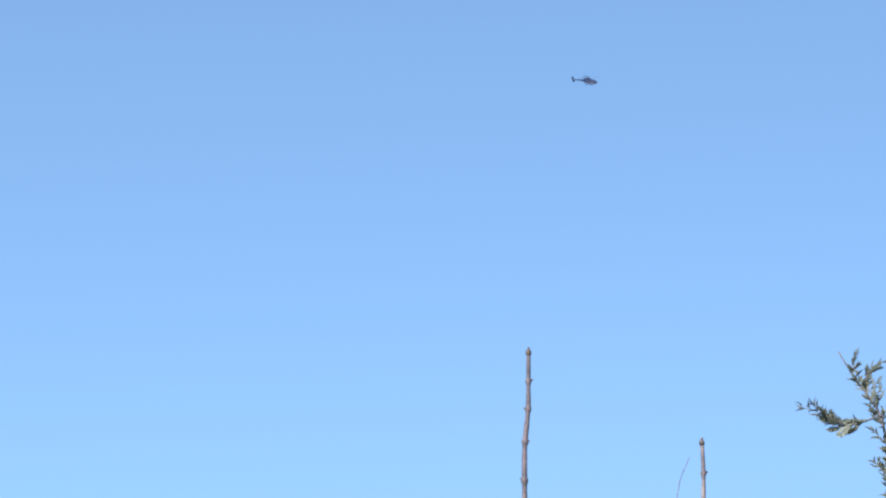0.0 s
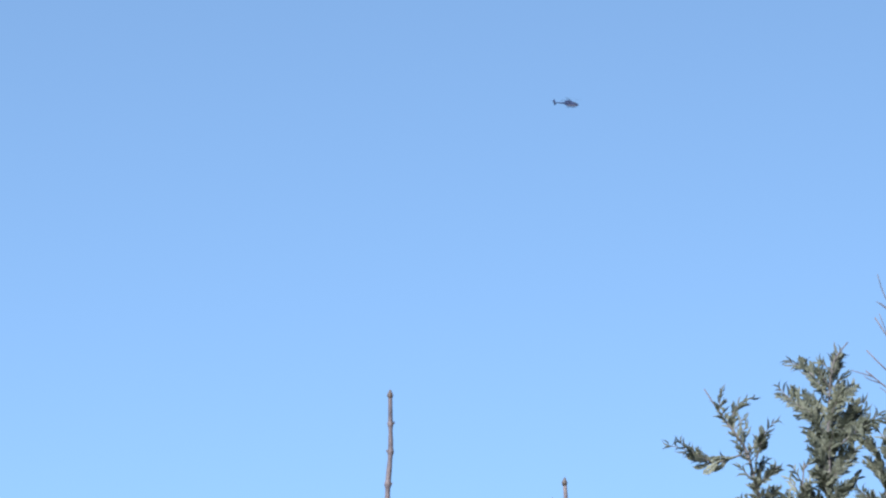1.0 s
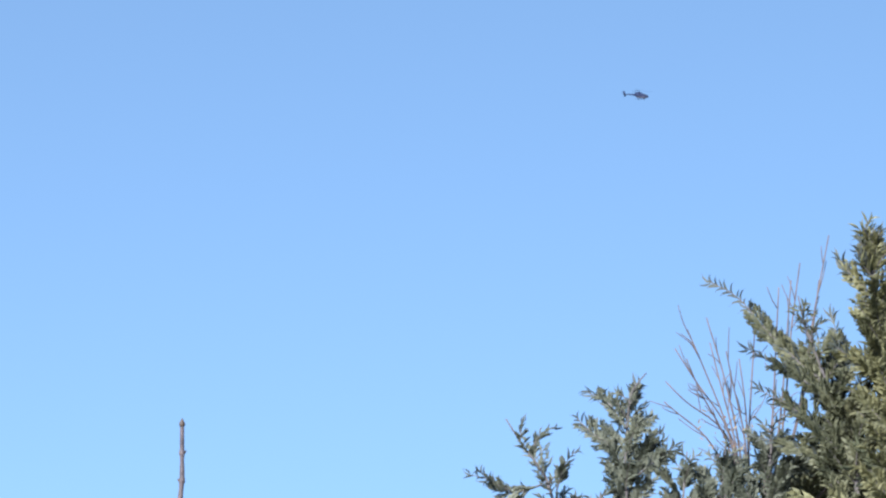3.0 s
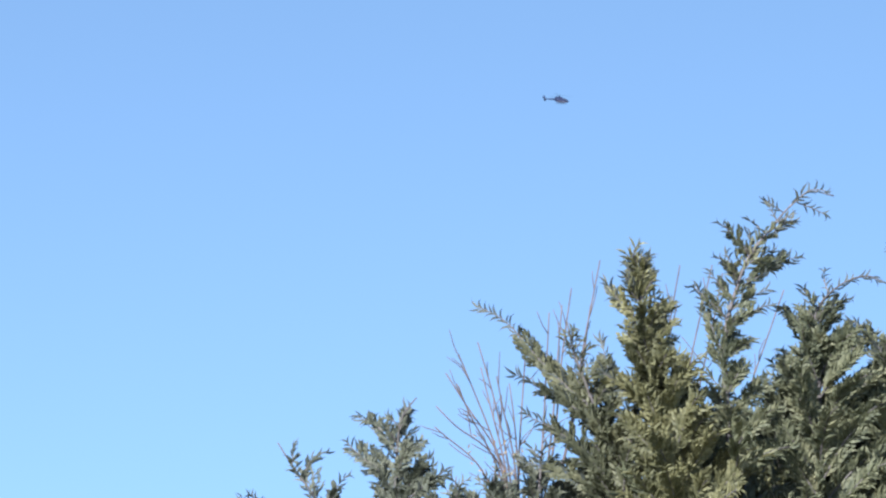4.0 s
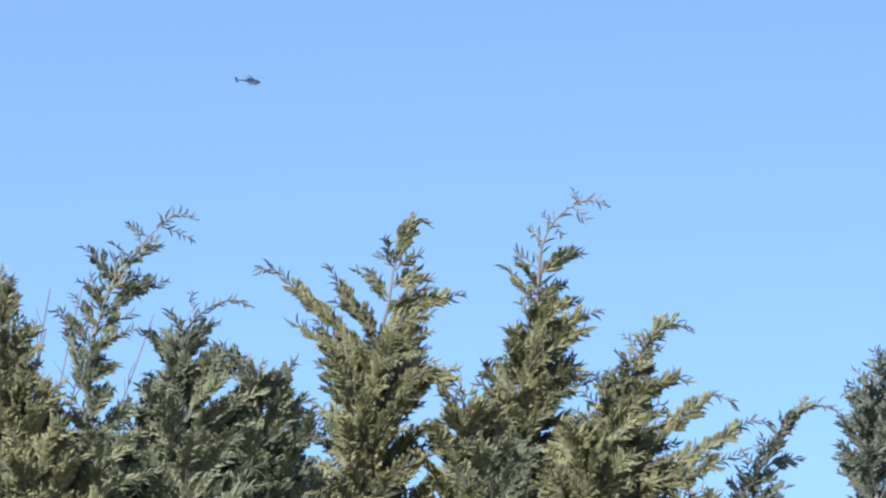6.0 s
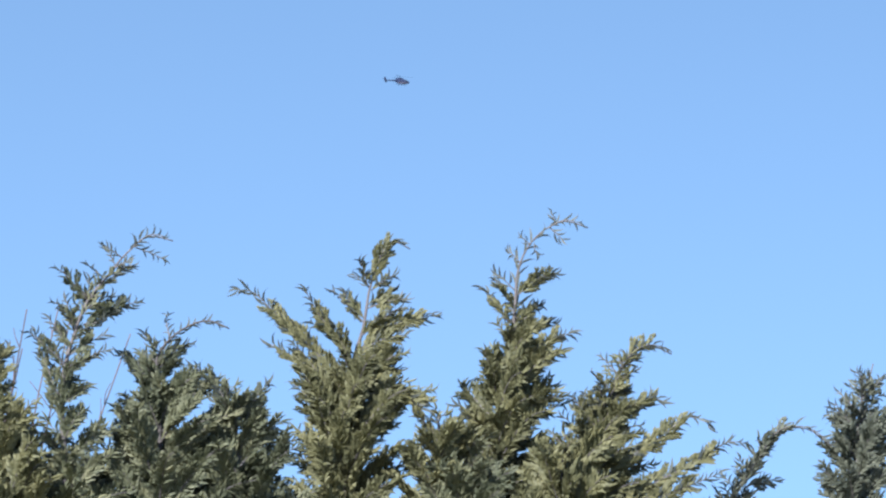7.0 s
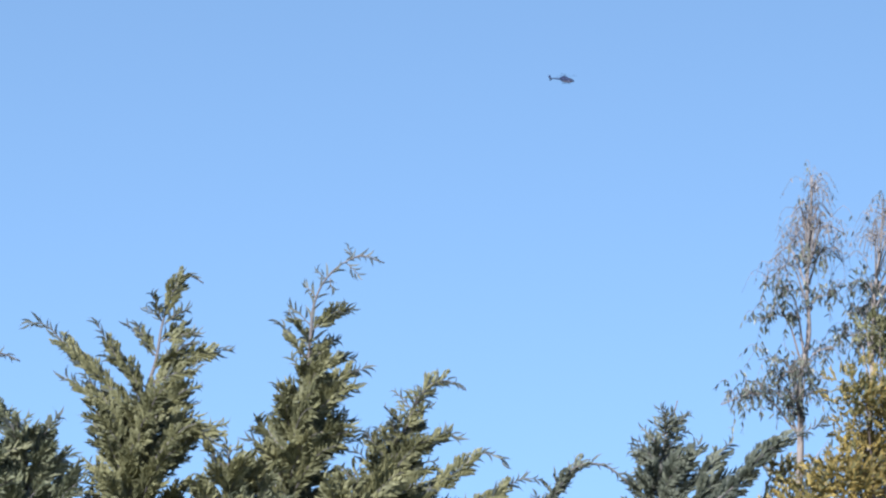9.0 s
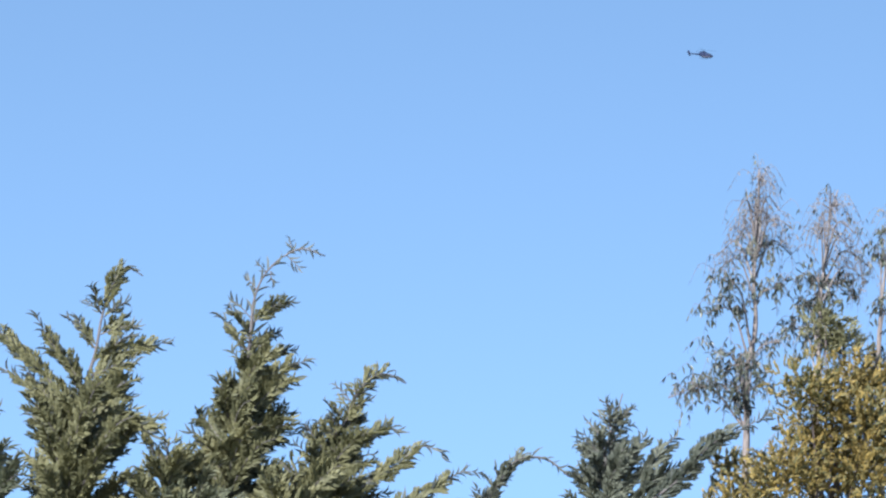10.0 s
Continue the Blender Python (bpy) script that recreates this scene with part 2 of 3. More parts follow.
# ---- ground ----
def ground():
    xs = np.concatenate([[-4500, -2000, -800, -300, -120, -60], np.linspace(-30, 45, 51), [70, 130, 300, 800, 2000, 4500]])
    ys = np.concatenate([[-4500, -1500, -400, -120, -40], np.linspace(-15, 75, 46), [110, 220, 500, 1500, 4800]])
    verts = []
    for y in ys:
        for x in xs:
            near = -30 <= x <= 45 and -15 <= y <= 75
            verts.append((x, y, ground_at(x) + (0.05 * noise.noise((x * 0.3, y * 0.3, 0)) if near else 0)))
    w = len(xs)
    faces = [(j * w + i, j * w + i + 1, (j + 1) * w + i + 1, (j + 1) * w + i) for j in range(len(ys) - 1) for i in range(w - 1)]
    tagged(new("ground", raw_mesh("ground", verts, faces, GRASS, True)), "dry green meadow grass rising gently beside the hedge", "ground", kind="structure")


ground()


# ---- cypresses ----
class Cypress:
    """A cypress: a trunk to its leader, limbs of which each carries its foliage."""

    def __init__(self, label, depth, leaf, seed, leader, width=0.5, spread=0.5, bare=0.1, size=0.15, low=None, wind=0.1, dense=0.036):
        self.rng = np.random.default_rng(seed)
        self.depth, self.leaf, self.size = depth, leaf, size
        x0, z0 = leader[0]
        g = ground_at(x0) - 0.05
        self.base = np.array((x0, depth, g))
        self.root = tagged(new("cypress_tree"), label, "tree", "hedge of cypresses")
        self.root.location = self.base
        self.line = curve_through([(x0 - 0.05, depth, g), (x0 + 0.03, depth + 0.04, g + (z0 - g) * 0.5)] + [(x, depth, z) for x, z in leader], 0.04)
        top = max(z for _, z in leader)
        below = np.maximum(0, top - self.line[:, 2])
        self.radii = np.clip(0.004 + 0.0105 * below + 0.0015 * below ** 2, 0.004, 0.13)
        v, f = tube(self.line - self.base, self.radii, 7)
        child("trunk", raw_mesh("trunk", v, f, CYPRESS_BARK, True), self.root)
        self.fill(top, width, spread, bare, low if low else z0 - 0.7, wind, dense)

    def limb(self, *points, size=None, dy=None, flat=0.3, bare=False, crowded=False, low=False, long=None):
        rng = self.rng
        if len(points[0]) == 2:
            dy = rng.uniform(-0.18, 0.18) if dy is None else dy
            n = len(points) - 1
            points = [(x, self.depth + dy * (i / n), z) for i, (x, z) in enumerate(points)]
            facing = np.array((0.0, 1.0, 0.0)) + rng.normal(size=3) * 0.2
        else:
            facing = np.array((0.0, 1.2, 0.0)) + rng.normal(size=3) * 0.6
        line = curve_through(points, 0.025)
        size = size or self.size
        total = np.linalg.norm(np.diff(line, axis=0), axis=1).sum()
        line = line[:max(4, int(len(line) * (1 - min(0.2, 0.05 / total))))]
        side = unit(np.cross(line[-1] - line[0], facing))
        thin = size < 0.115 or total < 0.2
        cords = comb_spots(line, long or min(0.118, 0.66 * size + 0.026), 0.3 * long if long else 0.023 if thin else 0.018, rng, side, 0.12 if thin else 0.3, flat)
        feathers = []
        if low:
            cords, feathers = [], plume_spots(line, 0.34, 0.09, rng, side, 0.2, 0.98, 0.6)
        elif total >= 0.2 and not bare:
            reach = min(0.42 * total, 0.045 + 0.9 * size) * (1.05 if crowded else 0.85)
            feathers = plume_spots(line, max(0.085, reach), 0.032 if thin else 0.022, rng, side, 0.06, 0.6 if thin else 0.72, flat)
        r0 = min(0.011, 0.003 + 0.007 * total)
        v, f = tube(line, np.linspace(r0, 0.0022, len(line)), 5)
        branch = child("branch", raw_mesh("branch", v - self.base, f, CYPRESS_BARK, True), self.root)
        body = [placed(PLUMES if crowded else FINE_PLUMES, feathers, rng)] if feathers else []
        if cords and crowded:
            body.append(placed(CORDS, cords, rng))
        elif cords:
            v, f = placed(CORDS, cords, rng)
            child("shoot_tip", raw_mesh("shoot_tip", v - self.base, f, DARKENED_TIP), branch, "thin curling shoot tip coloured dark as against bright sky")
        if body:
            v, f = joined(body)
            child("foliage", raw_mesh("foliage", v - self.base, f, self.leaf), branch)

    def grown(self, at, az, long, rise, wind, size, low=False):
        """A limb that leaves the trunk upwards and arches out."""
        out = np.array((math.cos(az), math.sin(az), 0))
        up, blow = np.array((0, 0, 1.0)), np.array((wind, 0, 0))
        r = rise * self.rng.uniform(0.7, 1.25)
        pts = [at, at + long * (0.40 * out + 0.42 * r * up), at + long * (0.78 * out + 0.72 * r * up + 0.4 * blow), at + long * (1.0 * out + 0.78 * r * up + blow)]
        self.limb(*[tuple(p) for p in pts], size=size, flat=0.22, crowded=True, low=low)

    def tiers(self, z0, z1, step, long0, long1, size, rise=0.55):
        """Short feathery side limbs up an open stem, to either side in turn."""
        rng, z, k = self.rng, z0, 0
        peak = int(np.argmax(self.line[:, 2]))
        zs, xs = self.line[:peak + 1, 2], self.line[:peak + 1, 0]
        while z < z1:
            u = (z - z0) / (z1 - z0)
            long = (long0 + (long1 - long0) * u) * rng.uniform(0.8, 1.2)
            side = -1 if k % 2 else 1
            at = np.array((np.interp(z, zs, xs), self.depth, z))
            out = np.array((side, rng.uniform(-0.7, 0.7), 0))
            r = rise * rng.uniform(0.7, 1.3) * (1.0 if side > 0 else 1.5)
            pts = [at, at + long * (0.45 * out + (0, 0, 0.55 * r)), at + long * (0.8 * out + (0, 0, 0.9 * r)), at + long * (1.05 * out + (0.05, 0, 0.85 * r))]
            self.limb(*[tuple(p) for p in pts], size=size * (1 - 0.25 * u))
            z += step * rng.uniform(0.7, 1.3)
            k += 1

    def fill(self, top, width, spread, bare, low, wind, dense):
        rng, az = self.rng, self.rng.uniform(0, 6)
        g = self.base[2]
        peak = int(np.argmax(self.line[:, 2]))
        zs, xs = self.line[:peak + 1, 2], self.line[:peak + 1, 0]
        z = top - bare
        while z > low:
            d = top - z
            long = min(width, 0.07 + spread * (d - bare)) * rng.uniform(0.75, 1.15)
            at = np.array((np.interp(z, zs, xs), self.depth, z))
            self.grown(at, az, long, 1.1, wind, max(0.1, min(self.size, 0.06 + 0.35 * long)))
            az += 2.4 + rng.uniform(-0.3, 0.3)
            z -= dense * rng.uniform(0.7, 1.3) * (0.65 + 0.35 * min(1, d))
        while z > g + 0.5:
            long = min(width * 1.5, 0.9) * rng.uniform(0.8, 1.1)
            at = np.array((np.interp(z, zs, xs), self.depth, z))
            self.grown(at, az, long, 0.7, 0, 0.2, True)
            az += 2.4
            z -= 0.16


def cypresses():
    t = Cypress("young grey-green cypress with loose arching sprays", 45.0, GREY_GREEN, 11,
                [(3.59, 6.10), (3.59, 6.30), (3.60, 6.51), (3.64, 6.74), (3.72, 6.84)], 0.24, 0.36, 0.14, 0.12, dense=0.05)
    t.limb((3.59, 6.49), (3.48, 6.66), (3.28, 6.76), size=0.123)
    t.limb((3.59, 6.32), (3.39, 6.46), (3.25, 6.60), size=0.123)
    t.limb((3.64, 6.24), (3.75, 6.41), (3.86, 6.51))
    t.limb((3.63, 6.17), (3.81, 6.31), (3.95, 6.39))
    t.limb((3.61, 6.55), (3.63, 6.66), (3.69, 6.85), size=0.134)

    t = Cypress("thin grey-green cypress with a curling tip", 45.6, GREY_GREEN, 12,
                [(3.14, 6.04), (3.08, 6.25), (2.95, 6.43), (2.83, 6.62)], 0.18, 0.36, 0.18, 0.10, dense=0.05)
    t.limb((2.92, 6.46), (2.93, 6.55), (2.96, 6.65), size=0.1)
    t.limb((3.01, 6.33), (3.00, 6.43), (3.10, 6.56), (3.20, 6.56), size=0.1)
    t.limb((3.15, 6.16), (3.21, 6.33), (3.32, 6.44), size=0.112)
    t.limb((3.06, 6.20), (2.86, 6.15), (2.68, 6.25), (2.54, 6.28), size=0.112)
    t.limb((2.86, 6.16), (2.75, 6.21), (2.68, 6.26), (2.62, 6.33), size=0.1)

    t = Cypress("dense olive cypress with a blunt yellowish tip", 44.2, OLIVE, 13,
                [(5.31, 6.30), (5.25, 6.56), (5.18, 6.88), (5.12, 7.32), (5.10, 7.50), (5.05, 7.66)], 0.58, 0.25, 0.04, 0.14, dense=0.024)
    t.limb((5.11, 7.46), (5.14, 7.58), (5.22, 7.65), size=0.112)
    for x, z in ((5.00, 7.62), (5.09, 7.70), (5.16, 7.67), (5.24, 7.56), (4.98, 7.52)):
        t.limb((5.11, 7.34), (0.5 * x + 2.555, 0.5 * z + 3.70), (x, z), size=0.13)
    t.limb((5.16, 7.09), (5.23, 7.28), (5.33, 7.40))
    t.limb((5.09, 7.22), (4.95, 7.39), (4.87, 7.50), size=0.123)
    t.limb((5.18, 6.72), (4.99, 6.83), (4.83, 6.94))

    t = Cypress("dark blue-green cypress with long limbs reaching out", 44.5, BLUE_GREEN, 22,
                [(5.02, 6.05), (4.98, 6.30), (4.88, 6.60), (4.78, 6.86), (4.70, 7.08), (4.66, 7.26)], 0.34, 0.26, 0.10, 0.14, dense=0.034)
    t.limb((5.02, 6.33), (4.78, 6.72), (4.48, 7.04), (4.26, 7.29), (4.06, 7.40), size=0.15, dy=0.2)
    t.limb((5.04, 6.40), (4.73, 6.69), (4.48, 6.83), (4.29, 6.93), size=0.179, dy=-0.3)
    t.limb((5.00, 6.19), (4.62, 6.55), (4.34, 6.69), size=0.179, dy=-0.2)
    t.limb((5.04, 6.05), (4.79, 6.26), (4.34, 6.43), size=0.179, dy=0.2)
    t.limb((4.86, 6.66), (4.60, 6.95), (4.44, 7.12), size=0.15, dy=0.25)
    t.limb((4.90, 6.60), (4.92, 6.90), (4.86, 7.25), size=0.146, dy=0.3)

    t = Cypress("wind-bent cypress with a drooping open tip", 44.3, DARK_GREEN, 14,
                [(5.65, 6.63), (5.63, 6.94), (5.64, 7.20), (5.70, 7.42), (5.78, 7.63), (5.92, 7.81), (6.02, 7.93), (6.17, 8.04), (6.31, 8.01)],
                0.45, 0.16, 0.3, 0.12, low=6.2, wind=0.3, dense=0.045)
    t.tiers(7.2, 7.95, 0.065, 0.26, 0.14, 0.11)
    t.limb((5.63, 6.98), (5.57, 7.15), (5.50, 7.33), (5.44, 7.51), size=0.112)
    t.limb((5.76, 7.49), (5.96, 7.61), (6.13, 7.66), size=0.134)
    t.limb((5.71, 7.43), (5.67, 7.58), (5.63, 7.72), size=0.112)
    t.limb((5.90, 7.78), (6.01, 7.85), (6.12, 7.87), size=0.112)
    t.limb((5.96, 7.85), (5.92, 7.93), (5.87, 8.01), size=0.1)
    t.limb((6.08, 7.97), (6.19, 7.93), (6.30, 7.87), size=0.0875, bare=True)
    t.limb((6.02, 7.93), (6.17, 8.04), (6.31, 8.01), size=0.1, bare=True)
    t.limb((5.77, 7.60), (5.79, 7.71), (5.78, 7.84), size=0.112)

    t = Cypress("dark green cypress with thin sideways tip sprays", 44.6, DARK_GREEN, 15,
                [(6.22, 6.34), (6.22, 6.73), (6.22, 7.08), (6.21, 7.34), (6.32, 7.47), (6.53, 7.55), (6.65, 7.50)], 0.50, 0.62, 0.20, 0.13, wind=0.2)
    t.limb((6.21, 7.34), (6.32, 7.47), (6.53, 7.55), (6.65, 7.50), size=0.106, bare=True)
    t.limb((6.28, 7.45), (6.26, 7.54), (6.27, 7.65), size=0.075, bare=True)
    t.limb((6.22, 7.12), (6.08, 7.26), (5.94, 7.37), size=0.134)
    t.limb((6.21, 7.32), (6.15, 7.43), (6.07, 7.52), size=0.112)
    t.limb((6.22, 7.26), (6.36, 7.40), (6.47, 7.43), size=0.112)
    t.limb((6.22, 6.71), (6.08, 6.87), (5.97, 6.94))

    t = Cypress("broad dark cypress with crowded low sprays", 44.7, DARK_GREEN, 16,
                [(6.73, 6.26), (6.71, 6.62), (6.69, 6.89), (6.62, 7.11)], 0.5, 0.6, 0.0, 0.14)
    t.limb((6.69, 6.89), (6.56, 7.16), (6.36, 7.32), size=0.123)
    t.limb((6.73, 6.90), (6.82, 7.08), (6.93, 7.21), size=0.157)
    t.limb((6.71, 6.69), (6.82, 6.86), (6.95, 6.95), size=0.157)
    t.limb((6.70, 6.76), (6.58, 7.01), (6.50, 7.16), size=0.157)

    t = Cypress("olive cypress with feathery tiers on a pale stem", 44.8, OLIVE, 17,
                [(7.35, 6.28), (7.36, 6.84), (7.40, 7.11), (7.42, 7.32), (7.48, 7.53), (7.52, 7.77), (7.57, 7.93), (7.67, 8.07), (7.77, 8.02)],
                0.48, 0.75, 0.72, 0.14, wind=0.15, dense=0.028)
    t.tiers(7.28, 7.80, 0.10, 0.34, 0.15, 0.12)
    t.limb((7.52, 7.77), (7.57, 7.93), (7.67, 8.07), (7.77, 8.02), size=0.123)
    t.limb((7.51, 7.78), (7.48, 7.89), (7.44, 7.97), size=0.112)
    t.limb((7.41, 7.27), (7.36, 7.40), (7.21, 7.59), (7.09, 7.80), size=0.134)
    t.limb((7.38, 7.03), (7.29, 7.24), (7.10, 7.45), (6.94, 7.60), (6.77, 7.75), (6.63, 7.75), size=0.146)
    t.limb((7.38, 6.97), (7.23, 7.19), (7.08, 7.39), (6.98, 7.47), size=0.168)
    t.limb((7.49, 7.58), (7.40, 7.69), (7.33, 7.79), size=0.123)
    t.limb((7.36, 7.02), (7.20, 7.20), (7.05, 7.35), (6.84, 7.47), size=0.146)
    t.limb((7.51, 7.65), (7.64, 7.69), (7.81, 7.70), size=0.123)
    t.limb((7.46, 7.39), (7.58, 7.50), (7.79, 7.58), (7.98, 7.61), size=0.146)
    t.limb((7.41, 7.20), (7.59, 7.27), (7.79, 7.26), size=0.146)
    t.limb((7.39, 7.03), (7.60, 7.13), (7.81, 7.05), (7.87, 6.84), size=0.168)
    t.limb((7.36, 6.84), (7.17, 7.06), (7.01, 7.21), size=0.146)
    t.limb((7.53, 7.76), (7.63, 7.83), (7.73, 7.87), size=0.112)
    t.limb((7.46, 7.38), (7.63, 7.46), (7.79, 7.48), size=0.123)

    t = Cypress("tall olive cypress with a thin crooked top twig", 45.1, OLIVE, 18,
                [(8.27, 6.31), (8.30, 6.76), (8.38, 7.13), (8.41, 7.46), (8.43, 7.70), (8.45, 7.92), (8.50, 8.05), (8.62, 8.18), (8.74, 8.23), (8.89, 8.19)],
                0.42, 0.48, 0.58, 0.14, wind=0.35, dense=0.03)
    t.limb((8.43, 7.66), (8.45, 7.92), (8.50, 8.05), (8.62, 8.18), bare=True, long=0.15, dy=0.0, flat=0.2)
    t.limb((8.42, 7.56), (8.44, 7.75), (8.46, 7.90), bare=True, long=0.14, dy=0.0, flat=0.4)
    t.tiers(7.5, 7.72, 0.06, 0.26, 0.16, 0.12)
    t.limb((8.62, 8.18), (8.74, 8.23), (8.89, 8.19), size=0.095, bare=True)
    t.limb((8.69, 8.21), (8.67, 8.27), (8.65, 8.35), size=0.0688, bare=True)
    t.limb((8.44, 7.78), (8.36, 7.87), (8.27, 7.94), size=0.123, bare=True)
    t.limb((8.47, 7.96), (8.42, 8.03), (8.36, 8.08), size=0.112, bare=True)
    t.limb((8.44, 7.76), (8.59, 7.87), (8.73, 7.90), size=0.123)
    t.limb((8.43, 7.59), (8.54, 7.69), (8.64, 7.73), size=0.134)
    t.limb((8.40, 7.23), (8.47, 7.35), (8.66, 7.48), (8.84, 7.53), size=0.134)
    t.limb((8.30, 6.76), (8.15, 7.00), (8.01, 7.13), size=0.146)
    t.limb((8.65, 8.19), (8.72, 8.12), (8.77, 8.05), size=0.0875, bare=True)
    t.limb((8.43, 7.66), (8.40, 7.75), (8.36, 7.82), size=0.112)
    t.limb((8.53, 8.08), (8.47, 8.14), (8.43, 8.19), size=0.075, bare=True)
    t.limb((8.55, 8.09), (8.56, 8.03), (8.61, 7.98), size=0.0875, bare=True)

    t = Cypress("olive cypress leaning away with long low limbs", 45.1, OLIVE, 19,
                [(8.89, 6.47), (8.92, 6.75), (8.95, 6.96), (9.03, 7.15), (9.10, 7.31), (9.19, 7.42), (9.29, 7.44), (9.41, 7.39)], 0.42, 0.35, 0.12, 0.12, wind=0.35)
    t.tiers(6.75, 7.35, 0.06, 0.28, 0.12, 0.11)
    t.limb((9.10, 7.31), (9.19, 7.42), (9.29, 7.44), (9.41, 7.39), size=0.112)
    t.limb((8.99, 7.02), (8.97, 7.11), (8.93, 7.24), size=0.112)
    t.limb((8.97, 6.91), (9.14, 7.04), (9.29, 7.12), (9.42, 7.08), size=0.134)
    t.limb((8.93, 6.58), (9.16, 6.75), (9.35, 6.88), (9.53, 7.00), (9.69, 6.93), size=0.146)
    t.limb((9.04, 6.43), (9.35, 6.61), (9.59, 6.74), (9.78, 6.85), (9.93, 6.83), size=0.146)
    t.limb((8.91, 6.35), (9.31, 6.48), (9.61, 6.60), (9.76, 6.66), size=0.168)
    t.limb((9.08, 7.26), (9.11, 7.36), (9.12, 7.44), size=0.1)
    t.limb((8.95, 6.91), (8.85, 7.04), (8.76, 7.15), size=0.123)

    for x, top, wide, seed in ((5.55, 6.80, 0.5, 41), (5.98, 7.05, 0.36, 42), (6.45, 6.95, 0.5, 43), (7.0, 6.58, 0.4, 44), (7.9, 7.02, 0.36, 45),
                               (8.1, 6.82, 0.4, 46), (8.68, 6.9, 0.42, 47), (4.75, 6.45, 0.5, 48), (9.3, 6.4, 0.4, 49)):
        Cypress("broad low cypress crowded into the hedge", 44.75 if seed in (45, 46, 47, 49) else 45.4, OLIVE if seed % 2 else DARK_GREEN, seed,
                [(x, top - 0.8), (x + 0.02, top - 0.4), (x + 0.05, top - 0.05)], wide, 0.7, 0.0, 0.18, dense=0.045)
    for x, top, wide, seed in ((3.38, 6.12, 0.3, 51), (3.92, 6.38, 0.28, 52), (4.46, 6.58, 0.28, 53), (4.16, 6.42, 0.24, 54)):
        Cypress("low loose grey-green cypress beside the bare shrub", 44.85, GREY_GREEN, seed,
                [(x, top - 0.8), (x + 0.02, top - 0.4), (x + 0.05, top - 0.05)], wide, 0.6, 0.04, 0.13, dense=0.075)

    t = Cypress("low cypress shoot arching to one side", 45.5, GREY_GREEN, 20,
                [(9.78, 6.32), (9.83, 6.55), (9.97, 6.78), (10.11, 6.95), (10.27, 6.96), (10.43, 6.85)], 0.22, 0.3, 0.12, 0.10, wind=0.3)
    t.limb((9.88, 6.62), (9.97, 6.78), (10.11, 6.95), (10.27, 6.96), (10.43, 6.85), size=0.112)
    t.limb((9.88, 6.60), (9.91, 6.68), (9.90, 6.77), size=0.112)
    t.limb((9.88, 6.59), (10.04, 6.64), (10.16, 6.64), size=0.112)

    t = Cypress("small pointed grey-green cypress beside the gum trees", 46.3, GREY_GREEN, 21,
                [(10.64, 6.56), (10.64, 6.83), (10.66, 7.15), (10.71, 7.32), (10.75, 7.46)], 0.3, 0.4, 0.14, 0.12, low=6.1)
    t.tiers(6.9, 7.4, 0.05, 0.24, 0.10, 0.10)
    t.limb((10.68, 7.25), (10.67, 7.34), (10.64, 7.46), size=0.1)
    t.limb((10.65, 7.03), (10.53, 7.14), (10.42, 7.19), size=0.112)
    t.limb((10.69, 7.23), (10.77, 7.32), (10.83, 7.38), size=0.1)
    t.limb((10.68, 6.90), (10.82, 7.08), (10.93, 7.26), size=0.157)
    t.limb((10.79, 6.83), (11.00, 7.08), (11.13, 7.26), size=0.157)
    t.limb((10.79, 6.73), (10.99, 6.93), (11.19, 7.03), size=0.179)
    t.limb((10.64, 6.86), (10.52, 6.95), (10.39, 6.97), size=0.112)
    t.limb((10.69, 6.61), (11.11, 6.90), (11.33, 7.13), (11.55, 7.24), (11.73, 7.33), size=0.179, dy=-0.25)


cypresses()


# ---- gum trees ----
def stem_to(root_at, points, r0, r1, sides=5, step=0.05):
    line = curve_through(points, step)
    return line, tube(line - root_at, np.linspace(r0, r1, len(line)), sides)


